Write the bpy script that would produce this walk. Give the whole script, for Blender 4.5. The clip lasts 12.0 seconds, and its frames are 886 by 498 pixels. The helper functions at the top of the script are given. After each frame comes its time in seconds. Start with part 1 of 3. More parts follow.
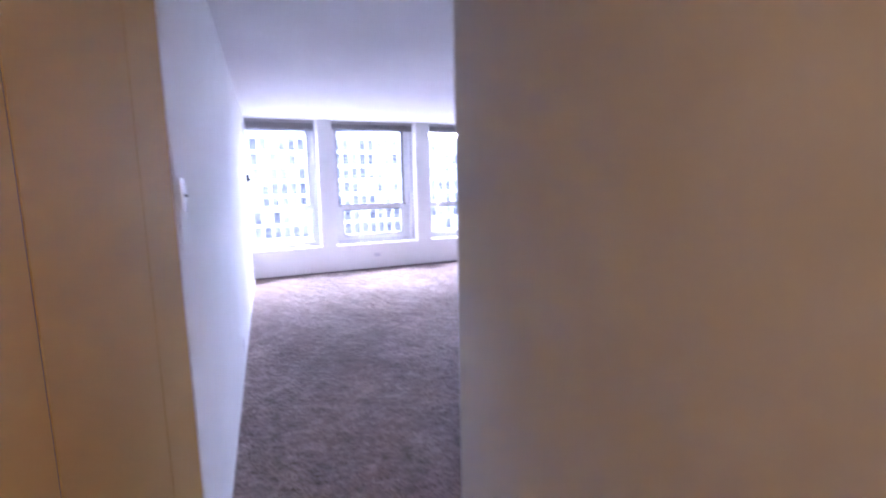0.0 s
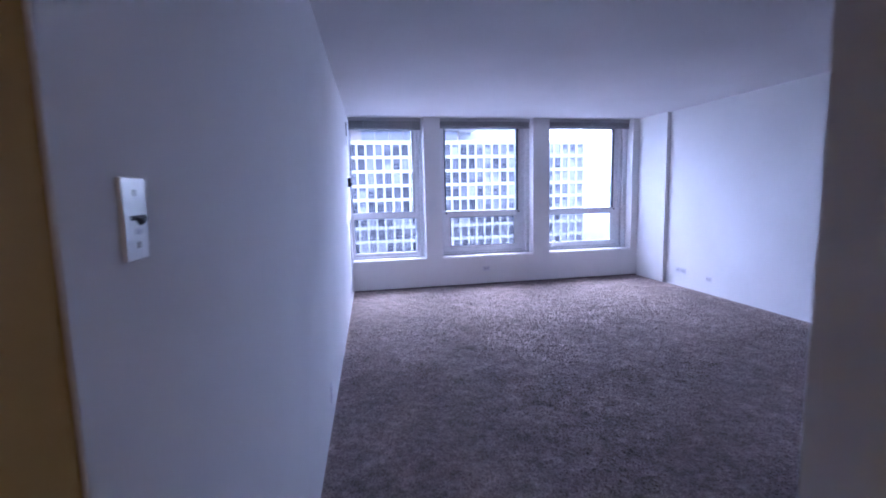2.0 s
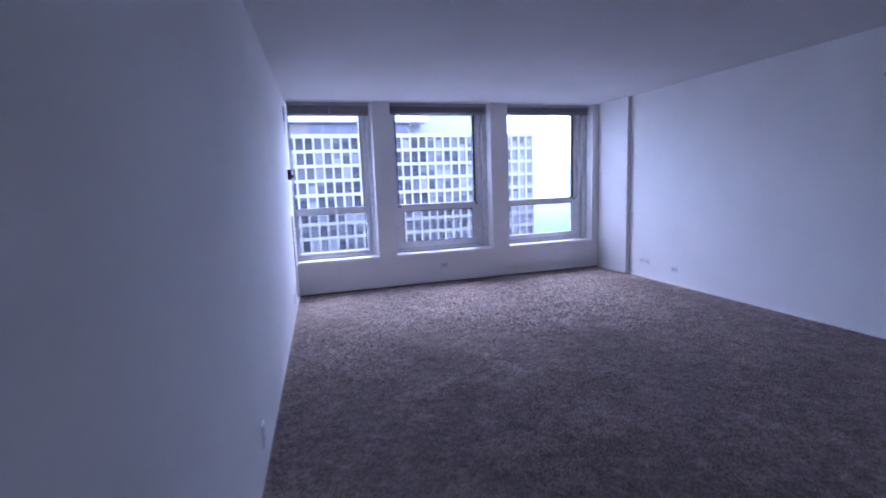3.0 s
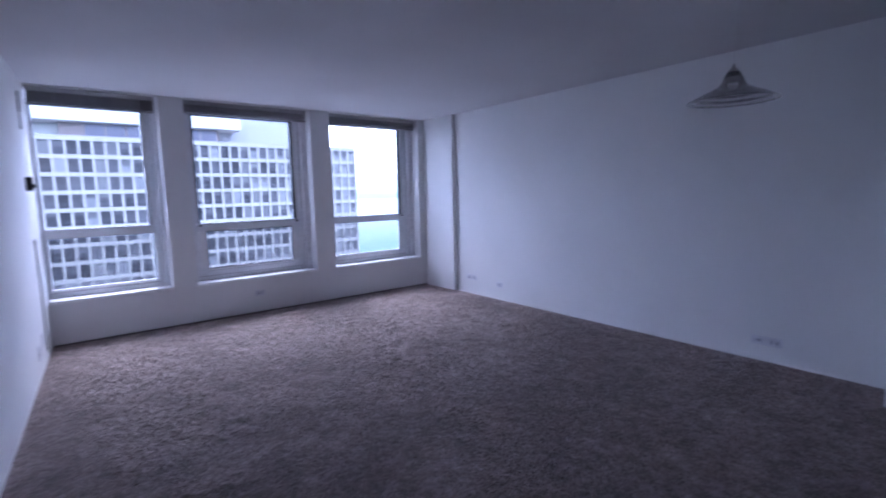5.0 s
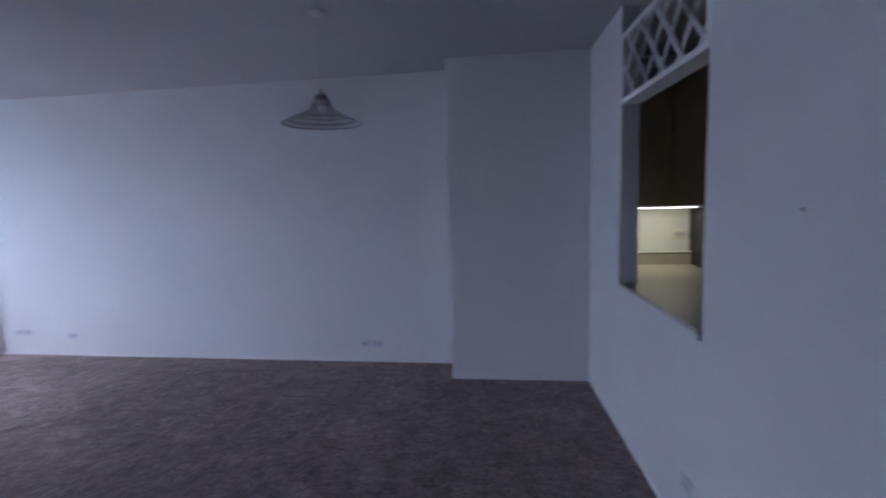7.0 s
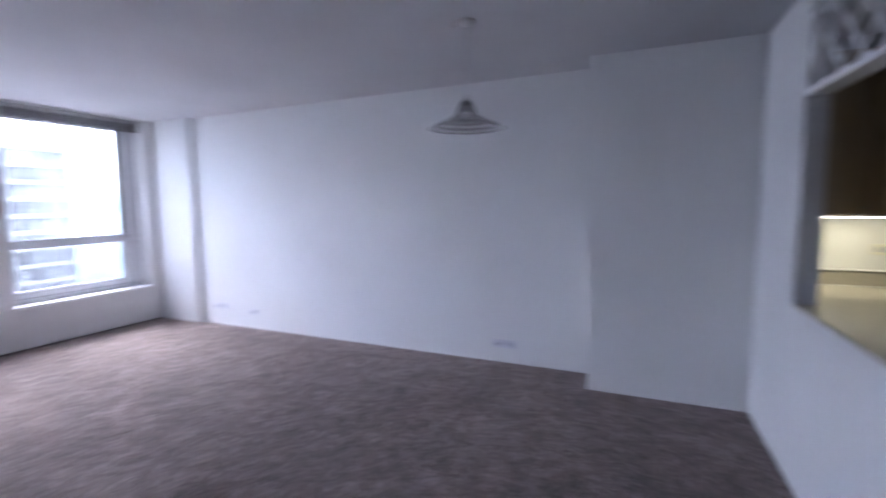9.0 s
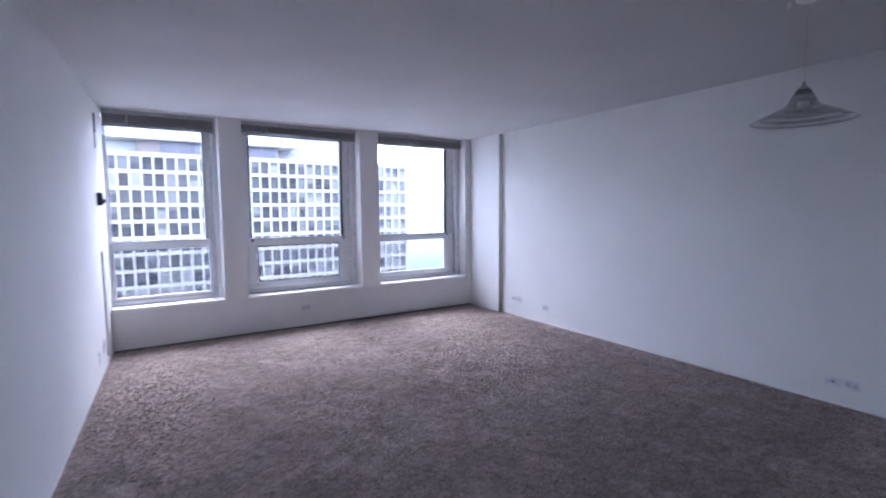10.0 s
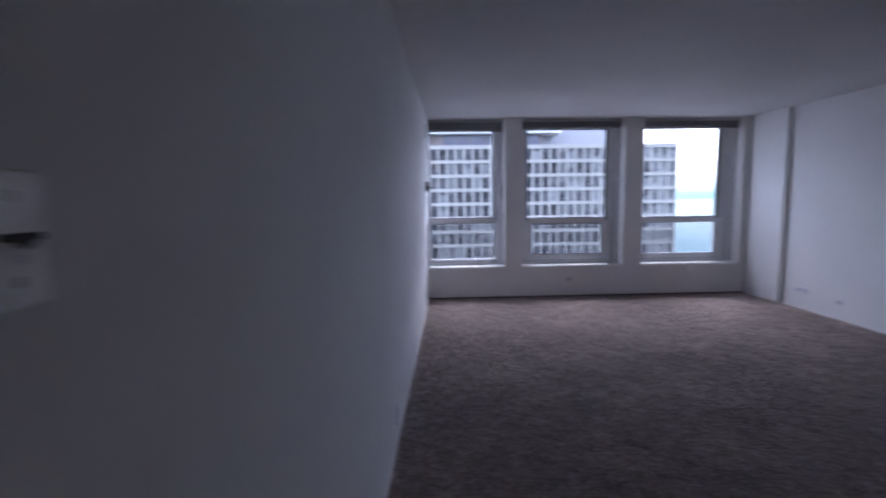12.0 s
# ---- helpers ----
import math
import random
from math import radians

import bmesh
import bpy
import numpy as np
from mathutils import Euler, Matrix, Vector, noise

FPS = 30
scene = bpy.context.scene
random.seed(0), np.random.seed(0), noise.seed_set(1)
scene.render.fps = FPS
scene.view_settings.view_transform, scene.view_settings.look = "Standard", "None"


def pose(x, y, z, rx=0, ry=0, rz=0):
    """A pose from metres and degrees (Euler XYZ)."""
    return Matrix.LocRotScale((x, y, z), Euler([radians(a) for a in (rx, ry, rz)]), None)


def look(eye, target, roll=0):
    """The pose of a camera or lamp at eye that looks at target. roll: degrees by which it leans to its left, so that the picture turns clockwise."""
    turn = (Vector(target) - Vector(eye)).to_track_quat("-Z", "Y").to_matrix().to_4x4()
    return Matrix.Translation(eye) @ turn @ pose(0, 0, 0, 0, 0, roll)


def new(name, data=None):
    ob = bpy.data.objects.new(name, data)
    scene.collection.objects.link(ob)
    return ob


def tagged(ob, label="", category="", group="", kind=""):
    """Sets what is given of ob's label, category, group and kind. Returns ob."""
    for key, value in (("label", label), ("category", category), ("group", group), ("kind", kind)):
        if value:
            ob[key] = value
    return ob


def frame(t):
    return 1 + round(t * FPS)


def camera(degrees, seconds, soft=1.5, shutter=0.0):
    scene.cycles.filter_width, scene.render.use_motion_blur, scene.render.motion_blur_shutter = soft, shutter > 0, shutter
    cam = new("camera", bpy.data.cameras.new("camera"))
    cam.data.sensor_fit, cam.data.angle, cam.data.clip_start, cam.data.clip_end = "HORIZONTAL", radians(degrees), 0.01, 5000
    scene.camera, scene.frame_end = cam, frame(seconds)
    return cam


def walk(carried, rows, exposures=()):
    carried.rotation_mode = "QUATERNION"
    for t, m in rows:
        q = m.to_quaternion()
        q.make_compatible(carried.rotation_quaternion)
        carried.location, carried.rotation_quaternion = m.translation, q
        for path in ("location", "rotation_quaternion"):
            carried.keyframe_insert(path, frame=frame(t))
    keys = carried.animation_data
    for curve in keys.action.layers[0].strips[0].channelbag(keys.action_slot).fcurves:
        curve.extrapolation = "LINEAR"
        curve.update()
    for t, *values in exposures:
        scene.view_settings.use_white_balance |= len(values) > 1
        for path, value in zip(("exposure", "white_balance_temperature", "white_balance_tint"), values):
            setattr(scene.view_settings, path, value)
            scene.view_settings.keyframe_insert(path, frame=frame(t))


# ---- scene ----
cam = camera(86.1, 12.0, soft=1.8, shutter=0.75)
PATH = [
    (0, (-0.196, -7.732, 1.391), (0.594, -5.914, 1.121), -1.3),
    (0.5, (-0.219, -7.476, 1.404), (0.404, -5.588, 1.185), -1.7),
    (1, (-0.169, -7.226, 1.389), (0.329, -5.303, 1.154), -1.2),
    (1.5, (-0.082, -6.958, 1.412), (0.315, -5.009, 1.194), -0.5),
    (2, (-0.086, -6.722, 1.402), (0.314, -4.778, 1.159), -1.3),
    (2.5, (-0.095, -6.517, 1.397), (0.435, -4.605, 1.141), -2.4),
    (2.7, (-0.059, -6.385, 1.374), (0.494, -4.482, 1.097), -2.4),
    (4.3, (0.14, -5.866, 1.396), (1.097, -4.121, 1.198), -1.7),
    (4.5, (0.135, -5.826, 1.399), (1.181, -4.131, 1.219), -2.1),
    (5, (0.209, -5.752, 1.388), (1.442, -4.195, 1.15), -1.3),
    (5.5, (0.363, -5.701, 1.404), (1.734, -4.256, 1.222), -0.9),
    (6, (0.447, -5.657, 1.391), (2.045, -4.475, 1.171), -0.2),
    (6.5, (0.495, -5.644, 1.397), (2.363, -4.962, 1.185), -1.4),
    (7, (0.498, -5.654, 1.41), (2.47, -5.399, 1.2), -1.6),
    (7.2, (0.491, -5.654, 1.412), (2.475, -5.519, 1.2), -1.3),
    (7.7, (0.487, -5.66, 1.415), (2.476, -5.69, 1.203), -0.9),
    (8.2, (0.49, -5.668, 1.418), (2.478, -5.616, 1.208), -0.9),
    (8.8, (0.495, -5.678, 1.424), (2.405, -5.118, 1.225), -0.8),
    (9, (0.483, -5.672, 1.427), (2.3, -4.86, 1.228), -0.7),
    (9.5, (0.36, -5.67, 1.412), (1.778, -4.272, 1.229), 0.9),
    (10, (0.281, -5.725, 1.412), (1.356, -4.046, 1.249), -0.4),
    (10.5, (0.187, -5.867, 1.412), (1.229, -4.172, 1.205), -0.5),
    (11, (0.126, -6.044, 1.413), (0.956, -4.232, 1.246), 0.4),
    (11.5, (0.054, -6.267, 1.401), (0.497, -4.332, 1.159), 1.7),
    (12, (-0.037, -6.434, 1.403), (0.037, -4.447, 1.184), -0.8),
]
# seconds, stops, kelvin, tint
EXPOSURES = [(0, 5.38, 5250, 33), (0.5, 5.05, 5200, 33), (1, 4.66, 5100, 33), (1.5, 4.26, 4950, 33), (2, 3.93, 4850, 32), (2.5, 3.64, 4880, 32), (4.5, 3.18, 4960, 29),
             (5.0, 3.14, 5010, 28), (6, 3.17, 5100, 25), (7.2, 3.34, 5300, 22), (8.8, 4.09, 5560, 22), (9.5, 4.21, 5560, 23), (10, 3.71, 5520, 22), (10.5, 3.32, 5490, 21), (11, 3.14, 5500, 22), (11.5, 2.78, 5480, 22), (12, 2.62, 5480, 23)]
SKY, SUN, SUNROT = 0.15, 0.62, 2.0
LEDW, HALLW = 0.115, 0.56
walk(cam, [(t, look(eye, target, roll)) for t, eye, target, roll in PATH], EXPOSURES)

# ---- world, sun, lamps ----
world = bpy.data.worlds.new("overcast_sky")
scene.world = world
world.use_nodes = True
wn, wl = world.node_tree.nodes, world.node_tree.links
sky = wn.new("ShaderNodeTexSky")
sky.sky_type, sky.sun_disc = "NISHITA", False
sky.sun_elevation, sky.sun_rotation = radians(52), radians(SUNROT)
sky.air_density, sky.dust_density, sky.ozone_density = 1.0, 2.0, 1.0
veil = wn.new("ShaderNodeMix")        # thin white cloud over the clear sky
veil.data_type = "RGBA"
veil.inputs["Factor"].default_value = 0.45
veil.inputs["B"].default_value = (6.0, 6.2, 6.6, 1)
wl.new(sky.outputs["Color"], veil.inputs["A"])
place = wn.new("ShaderNodeTexCoord")
split = wn.new("ShaderNodeSeparateXYZ")
wl.new(place.outputs["Generated"], split.inputs["Vector"])
rise = wn.new("ShaderNodeMapRange")   # an overcast sky is brightest overhead
rise.inputs["To Min"].default_value, rise.inputs["To Max"].default_value = 1.25, 1.25
wl.new(split.outputs["Z"], rise.inputs["Value"])
cloud = wn.new("ShaderNodeMix")
cloud.data_type, cloud.blend_type = "RGBA", "MULTIPLY"
cloud.inputs["Factor"].default_value = 1.0
wl.new(veil.outputs["Result"], cloud.inputs["A"])
wl.new(rise.outputs["Result"], cloud.inputs["B"])
haze = wn.new("ShaderNodeValToRGB")   # haze over the lake painted into the sky: dark teal at the horizon
haze.color_ramp.elements[0].position, haze.color_ramp.elements[0].color = 0.0, (0.16, 0.27, 0.31, 1)
haze.color_ramp.elements[1].position, haze.color_ramp.elements[1].color = 0.07, (1, 1, 1, 1)
wl.new(split.outputs["Z"], haze.inputs["Fac"])
hazed = wn.new("ShaderNodeMix")
hazed.data_type, hazed.blend_type = "RGBA", "MULTIPLY"
hazed.inputs["Factor"].default_value = 1.0
wl.new(cloud.outputs["Result"], hazed.inputs["A"])
wl.new(haze.outputs["Color"], hazed.inputs["B"])
wl.new(hazed.outputs["Result"], wn["Background"].inputs["Color"])
wn["Background"].inputs["Strength"].default_value = SKY


def lamp(name, kind, power, colour, m, **more):
    data = bpy.data.lights.new(name, kind)
    data.energy, data.color = power, colour
    if kind == "SUN":
        data.angle = more["angle"]
    if kind == "AREA":
        data.shape, data.size, data.size_y = "RECTANGLE", more["w"], more["h"]
    ob = new(name, data)
    ob.matrix_world = m
    return ob


lamp("sun", "SUN", SUN, (1.0, 0.96, 0.9), look((3, 30, 38), (2, 0, 0)), angle=radians(40))

# ---- materials ----
def material(name, build):
    m = bpy.data.materials.new(name)
    m.use_nodes = True
    nt = m.node_tree
    build(nt, nt.nodes["Principled BSDF"])
    return m


def coords(nt, scale=1.0, kind="Object"):
    tc = nt.nodes.new("ShaderNodeTexCoord")
    mp = nt.nodes.new("ShaderNodeMapping")
    mp.inputs["Scale"].default_value = (scale, scale, scale) if isinstance(scale, (int, float)) else scale
    nt.links.new(tc.outputs[kind], mp.inputs["Vector"])
    return mp.outputs["Vector"]


def noise_tex(nt, vec, scale, detail=4.0, rough=0.55):
    n = nt.nodes.new("ShaderNodeTexNoise")
    n.inputs["Scale"].default_value, n.inputs["Detail"].default_value, n.inputs["Roughness"].default_value = scale, detail, rough
    nt.links.new(vec, n.inputs["Vector"])
    return n.outputs["Fac"]


def ramp(nt, fac, stops):
    r = nt.nodes.new("ShaderNodeValToRGB")
    while len(r.color_ramp.elements) < len(stops):
        r.color_ramp.elements.new(0.5)
    for e, (p, c) in zip(r.color_ramp.elements, stops):
        e.position, e.color = p, (*c, 1.0)
    nt.links.new(fac, r.inputs["Fac"])
    return r.outputs["Color"]


def mixed(nt, fac, a, b, mode="MIX"):
    m = nt.nodes.new("ShaderNodeMix")
    m.data_type, m.blend_type = "RGBA", mode
    for sock, v in ((m.inputs["Factor"], fac), (m.inputs["A"], a), (m.inputs["B"], b)):
        if isinstance(v, (int, float)):
            sock.default_value = v
        elif isinstance(v, tuple):
            sock.default_value = (*v, 1.0)
        else:
            nt.links.new(v, sock)
    return m.outputs["Result"]


def bump(nt, bsdf, height, strength, distance, below=None):
    b = nt.nodes.new("ShaderNodeBump")
    b.inputs["Strength"].default_value, b.inputs["Distance"].default_value = strength, distance
    nt.links.new(height, b.inputs["Height"])
    if below:
        nt.links.new(below, b.inputs["Normal"])
    nt.links.new(b.outputs["Normal"], bsdf.inputs["Normal"])
    return b.outputs["Normal"]


def paint(name, colour, rough=0.85, grain=0.25, stain=0.06):
    """Rolled paint: fine roller stipple, faint uneven patches and a few scuffs."""
    def build(nt, b):
        v = coords(nt)
        big = noise_tex(nt, v, 1.3, 3)
        dark = tuple(c * (1 - stain) for c in colour)
        col = ramp(nt, big, ((0.3, dark), (0.7, colour)))
        scuff = ramp(nt, noise_tex(nt, v, 9.0, 6, 0.7), ((0.70, (0, 0, 0)), (0.80, (1, 1, 1))))
        col = mixed(nt, mixed(nt, 1.0, scuff, (0.10, 0.10, 0.10), "MULTIPLY"), col, tuple(c * 0.7 for c in colour))
        nt.links.new(col, b.inputs["Base Color"])
        b.inputs["Roughness"].default_value = rough
        b.inputs["Specular IOR Level"].default_value = 0.18
        n = bump(nt, b, noise_tex(nt, v, 260, 3), grain, 0.0012)
        bump(nt, b, noise_tex(nt, v, 2.2, 2), 0.25, 0.004, n)
    return material(name, build)


def plain(name, colour, rough=0.5, metal=0.0, grain=0.0, vary=0.08, scale=25.0):
    def build(nt, b):
        v = coords(nt)
        f = noise_tex(nt, v, scale, 4)
        col = ramp(nt, f, ((0.3, tuple(c * (1 - vary) for c in colour)), (0.7, tuple(min(1.0, c * (1 + vary)) for c in colour))))
        nt.links.new(col, b.inputs["Base Color"])
        b.inputs["Roughness"].default_value, b.inputs["Metallic"].default_value = rough, metal
        if grain:
            bump(nt, b, noise_tex(nt, v, 300, 2), grain, 0.0008)
    return material(name, build)


def carpet_build(nt, b):
    v = coords(nt)
    tuft = nt.nodes.new("ShaderNodeTexVoronoi")
    tuft.inputs["Scale"].default_value = 115
    warp = nt.nodes.new("ShaderNodeMix")
    warp.data_type, warp.blend_type = "RGBA", "LINEAR_LIGHT"
    warp.inputs["Factor"].default_value = 0.03
    nz = nt.nodes.new("ShaderNodeTexNoise")
    nz.inputs["Scale"].default_value = 22
    nt.links.new(v, nz.inputs["Vector"])
    nt.links.new(v, warp.inputs["A"])
    nt.links.new(nz.outputs["Color"], warp.inputs["B"])
    nt.links.new(warp.outputs["Result"], tuft.inputs["Vector"])
    fibre = ramp(nt, tuft.outputs["Distance"], ((0.05, (0.288, 0.225, 0.205)), (0.55, (0.075, 0.057, 0.052))))
    clump = noise_tex(nt, v, 26, 6, 0.7)
    col = mixed(nt, 0.55, fibre, ramp(nt, clump, ((0.36, (0.10, 0.082, 0.078)), (0.64, (0.25, 0.205, 0.195)))))
    knots = noise_tex(nt, v, 10, 3, 0.55)
    col = mixed(nt, 1.0, col, ramp(nt, knots, ((0.36, (0.82, 0.82, 0.82)), (0.62, (1.16, 1.155, 1.15)))), "MULTIPLY")
    lay = ramp(nt, noise_tex(nt, v, 4.5, 5, 0.68), ((0.36, (0.84, 0.84, 0.845)), (0.64, (1.18, 1.165, 1.15))))
    col = mixed(nt, 1.0, col, lay, "MULTIPLY")
    smear = ramp(nt, noise_tex(nt, v, 2.6, 6, 0.72), ((0.50, (0.97, 0.97, 0.97)), (0.66, (1.26, 1.24, 1.22))))
    col = mixed(nt, 1.0, col, smear, "MULTIPLY")
    fleck = ramp(nt, noise_tex(nt, v, 34, 2, 0.5), ((0.64, (1.0, 1.0, 1.0)), (0.72, (0.86, 0.855, 0.85))))
    col = mixed(nt, 1.0, col, fleck, "MULTIPLY")
    walked = ramp(nt, noise_tex(nt, v, 0.8, 3), ((0.35, (0.66, 0.65, 0.645)), (0.65, (0.83, 0.825, 0.825))))
    col = mixed(nt, 1.0, col, walked, "MULTIPLY")
    info = nt.nodes.new("ShaderNodeNewGeometry")
    yarn = ramp(nt, info.outputs["Random Per Island"], ((0.0, (0.80, 0.79, 0.79)), (0.5, (1.0, 0.985, 0.97)), (1.0, (1.22, 1.19, 1.16))))
    col = mixed(nt, 1.0, col, yarn, "MULTIPLY")
    col = mixed(nt, 1.0, col, (1.95, 2.02, 2.05), "MULTIPLY")
    nt.links.new(col, b.inputs["Base Color"])
    b.inputs["Roughness"].default_value = 1.0
    b.inputs["Specular IOR Level"].default_value = 0.1
    b.inputs["Sheen Weight"].default_value = 0.3
    b.inputs["Sheen Roughness"].default_value = 0.5
    b.inputs["Sheen Tint"].default_value = (0.97, 0.91, 0.90, 1)
    n = bump(nt, b, clump, 0.5, 0.02, bump(nt, b, tuft.outputs["Distance"], 0.4, 0.004))
    bump(nt, b, knots, 0.5, 0.03, n)


def glass_build(nt, b):
    b.inputs["Base Color"].default_value = (0.97, 0.985, 0.98, 1)
    b.inputs["Transmission Weight"].default_value = 1.0
    b.inputs["Roughness"].default_value = 0.0
    b.inputs["IOR"].default_value = 1.45


def wood_build(nt, b):
    v = coords(nt, (14, 14, 1.2))
    f = noise_tex(nt, v, 3.0, 6, 0.65)
    nt.links.new(ramp(nt, f, ((0.3, (0.36, 0.285, 0.21)), (0.7, (0.46, 0.37, 0.27)))), b.inputs["Base Color"])
    b.inputs["Roughness"].default_value = 0.45
    bump(nt, b, f, 0.15, 0.002)


def facade_glass_build(nt, b):
    info = nt.nodes.new("ShaderNodeNewGeometry")
    nt.links.new(ramp(nt, info.outputs["Random Per Island"], ((0.0, (0.03, 0.035, 0.05)), (0.45, (0.07, 0.08, 0.10)), (0.8, (0.16, 0.17, 0.2)), (1.0, (0.32, 0.32, 0.33)))), b.inputs["Base Color"])
    b.inputs["Roughness"].default_value = 0.12


def sea_build(nt, b):
    v = coords(nt)
    nt.links.new(ramp(nt, noise_tex(nt, v, 0.004, 4), ((0.35, (0.055, 0.104, 0.114)), (0.65, (0.068, 0.116, 0.125)))), b.inputs["Base Color"])
    b.inputs["Roughness"].default_value = 0.12
    b.inputs["IOR"].default_value = 1.008
    bump(nt, b, noise_tex(nt, v, 0.15, 4), 0.1, 0.5)


def shade_build(nt, b):
    """Pressed glass: clear and frosted rings by turns."""
    b.inputs["Base Color"].default_value = (0.55, 0.54, 0.55, 1)
    b.inputs["Roughness"].default_value = 0.2
    flat = nt.nodes.new("ShaderNodeVectorMath")
    flat.operation = "MULTIPLY"
    flat.inputs[1].default_value = (1, 1, 0)
    nt.links.new(coords(nt), flat.inputs[0])
    reach = nt.nodes.new("ShaderNodeVectorMath")
    reach.operation = "LENGTH"
    nt.links.new(flat.outputs["Vector"], reach.inputs[0])
    rings = nt.nodes.new("ShaderNodeMath")
    rings.operation = "SINE"
    scaled = nt.nodes.new("ShaderNodeMath")
    scaled.operation = "MULTIPLY"
    scaled.inputs[1].default_value = 150.0
    nt.links.new(reach.outputs["Value"], scaled.inputs[0])
    nt.links.new(scaled.outputs["Value"], rings.inputs[0])
    frost = nt.nodes.new("ShaderNodeMapRange")
    frost.inputs["From Min"].default_value = -1.0
    frost.inputs["To Min"].default_value, frost.inputs["To Max"].default_value = 0.24, 0.42
    nt.links.new(rings.outputs["Value"], frost.inputs["Value"])
    nt.links.new(frost.outputs["Result"], b.inputs["Alpha"])


def screen_build(nt, b):
    b.inputs["Base Color"].default_value = (0.09, 0.09, 0.10, 1)
    b.inputs["Roughness"].default_value = 0.7
    weave = nt.nodes.new("ShaderNodeMapRange")
    nt.links.new(noise_tex(nt, coords(nt), 60, 3), weave.inputs["Value"])
    weave.inputs["To Min"].default_value = 0.14
    weave.inputs["To Max"].default_value = 0.30
    nt.links.new(weave.outputs["Result"], b.inputs["Alpha"])


def led_build(nt, b):
    b.inputs["Emission Color"].default_value = (1.0, 0.92, 0.66, 1)
    b.inputs["Emission Strength"].default_value = 0.6


WALL = paint("wall_paint", (0.70, 0.70, 0.695))
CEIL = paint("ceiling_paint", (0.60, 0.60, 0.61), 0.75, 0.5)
TRIM = paint("trim_paint", (0.82, 0.82, 0.82), 0.4, 0.1)
TAN = paint("tan_paint", (0.40, 0.24, 0.058), 0.8, 0.12)
CARPET = material("carpet", carpet_build)
GLASS = material("glass", glass_build)
WOOD = material("dark_wood", wood_build)
ALU = plain("painted_aluminium", (0.65, 0.665, 0.69), 0.4, 0.0, 0.05)
TRACK = plain("grey_track", (0.42, 0.425, 0.45), 0.5, 0.2)
RUBBER = plain("black_gasket", (0.015, 0.015, 0.018), 0.6)
BLIND = plain("grey_blind", (0.245, 0.24, 0.24), 0.45, 0.1)
RAIL = plain("grey_headrail", (0.40, 0.395, 0.40), 0.45)
TAPE = plain("blind_tape", (0.30, 0.30, 0.30), 0.7)
OUTLET = plain("grey_plate", (0.57, 0.57, 0.61), 0.35)
PLATE = plain("white_plate", (0.78, 0.78, 0.77), 0.3)
SOCKET = plain("grey_socket", (0.44, 0.44, 0.50), 0.35)
SLOT = plain("dark_slot", (0.03, 0.03, 0.03), 0.5)
BLACK = plain("black_plastic", (0.018, 0.018, 0.02), 0.6)
CAP = plain("dark_cap", (0.07, 0.07, 0.075), 0.35, 0.3)
METAL = plain("dull_metal", (0.35, 0.34, 0.33), 0.35, 1.0)
STONE = plain("beige_laminate", (0.46, 0.43, 0.37), 0.35, 0, 0.05, 0.1, 60)
CREAM = plain("cream_plate", (0.66, 0.64, 0.54), 0.35)
TILE = plain("kitchen_floor", (0.35, 0.31, 0.27), 0.45)
CONCRETE = plain("white_concrete", (0.285, 0.266, 0.235), 0.8, 0, 0.0, 0.10, 0.4)
CANOPY = plain("white_roof", (0.46, 0.455, 0.45), 0.8, 0, 0, 0.05, 0.4)
PLANT = plain("grey_render", (0.25, 0.245, 0.26), 0.8, 0, 0, 0.06, 0.4)
BROWNISH = plain("brown_render", (0.19, 0.155, 0.145), 0.8, 0, 0, 0.08, 0.4)
ROOFPANE = plain("roof_pane", (0.075, 0.07, 0.10), 0.3, 0, 0, 0.2, 0.3)
FGLASS = material("facade_glass", facade_glass_build)
SEA = material("lake_water", sea_build)
SHADE = material("frosted_shade", shade_build)
LED = material("led", led_build)
SCREEN = material("insect_mesh", screen_build)

# ---- building helpers ----
def box(bm, x0, x1, y0, y1, z0, z1, bevel=0.0):
    vs = [bm.verts.new((x, y, z)) for z in (z0, z1) for x, y in ((x0, y0), (x1, y0), (x1, y1), (x0, y1))]
    fs = [bm.faces.new([vs[i] for i in q]) for q in ((3, 2, 1, 0), (4, 5, 6, 7), (0, 1, 5, 4), (1, 2, 6, 5), (2, 3, 7, 6), (3, 0, 4, 7))]
    if bevel:
        bmesh.ops.bevel(bm, geom=list({e for f in fs for e in f.edges}), offset=bevel, segments=2, profile=0.5, affect="EDGES")


def prism(bm, pts, z0, z1):
    lo = [bm.verts.new((x, y, z0)) for x, y in pts]
    hi = [bm.verts.new((x, y, z1)) for x, y in pts]
    bm.faces.new(lo[::-1])
    bm.faces.new(hi)
    for i in range(len(pts)):
        j = (i + 1) % len(pts)
        bm.faces.new((lo[i], lo[j], hi[j], hi[i]))


def lathe(bm, profile, n=48):
    rings = [[bm.verts.new((r * math.cos(2 * math.pi * k / n), r * math.sin(2 * math.pi * k / n), z)) for k in range(n)] for r, z in profile]
    for a, b in zip(rings, rings[1:]):
        for k in range(n):
            bm.faces.new((a[k], a[(k + 1) % n], b[(k + 1) % n], b[k]))
    return rings


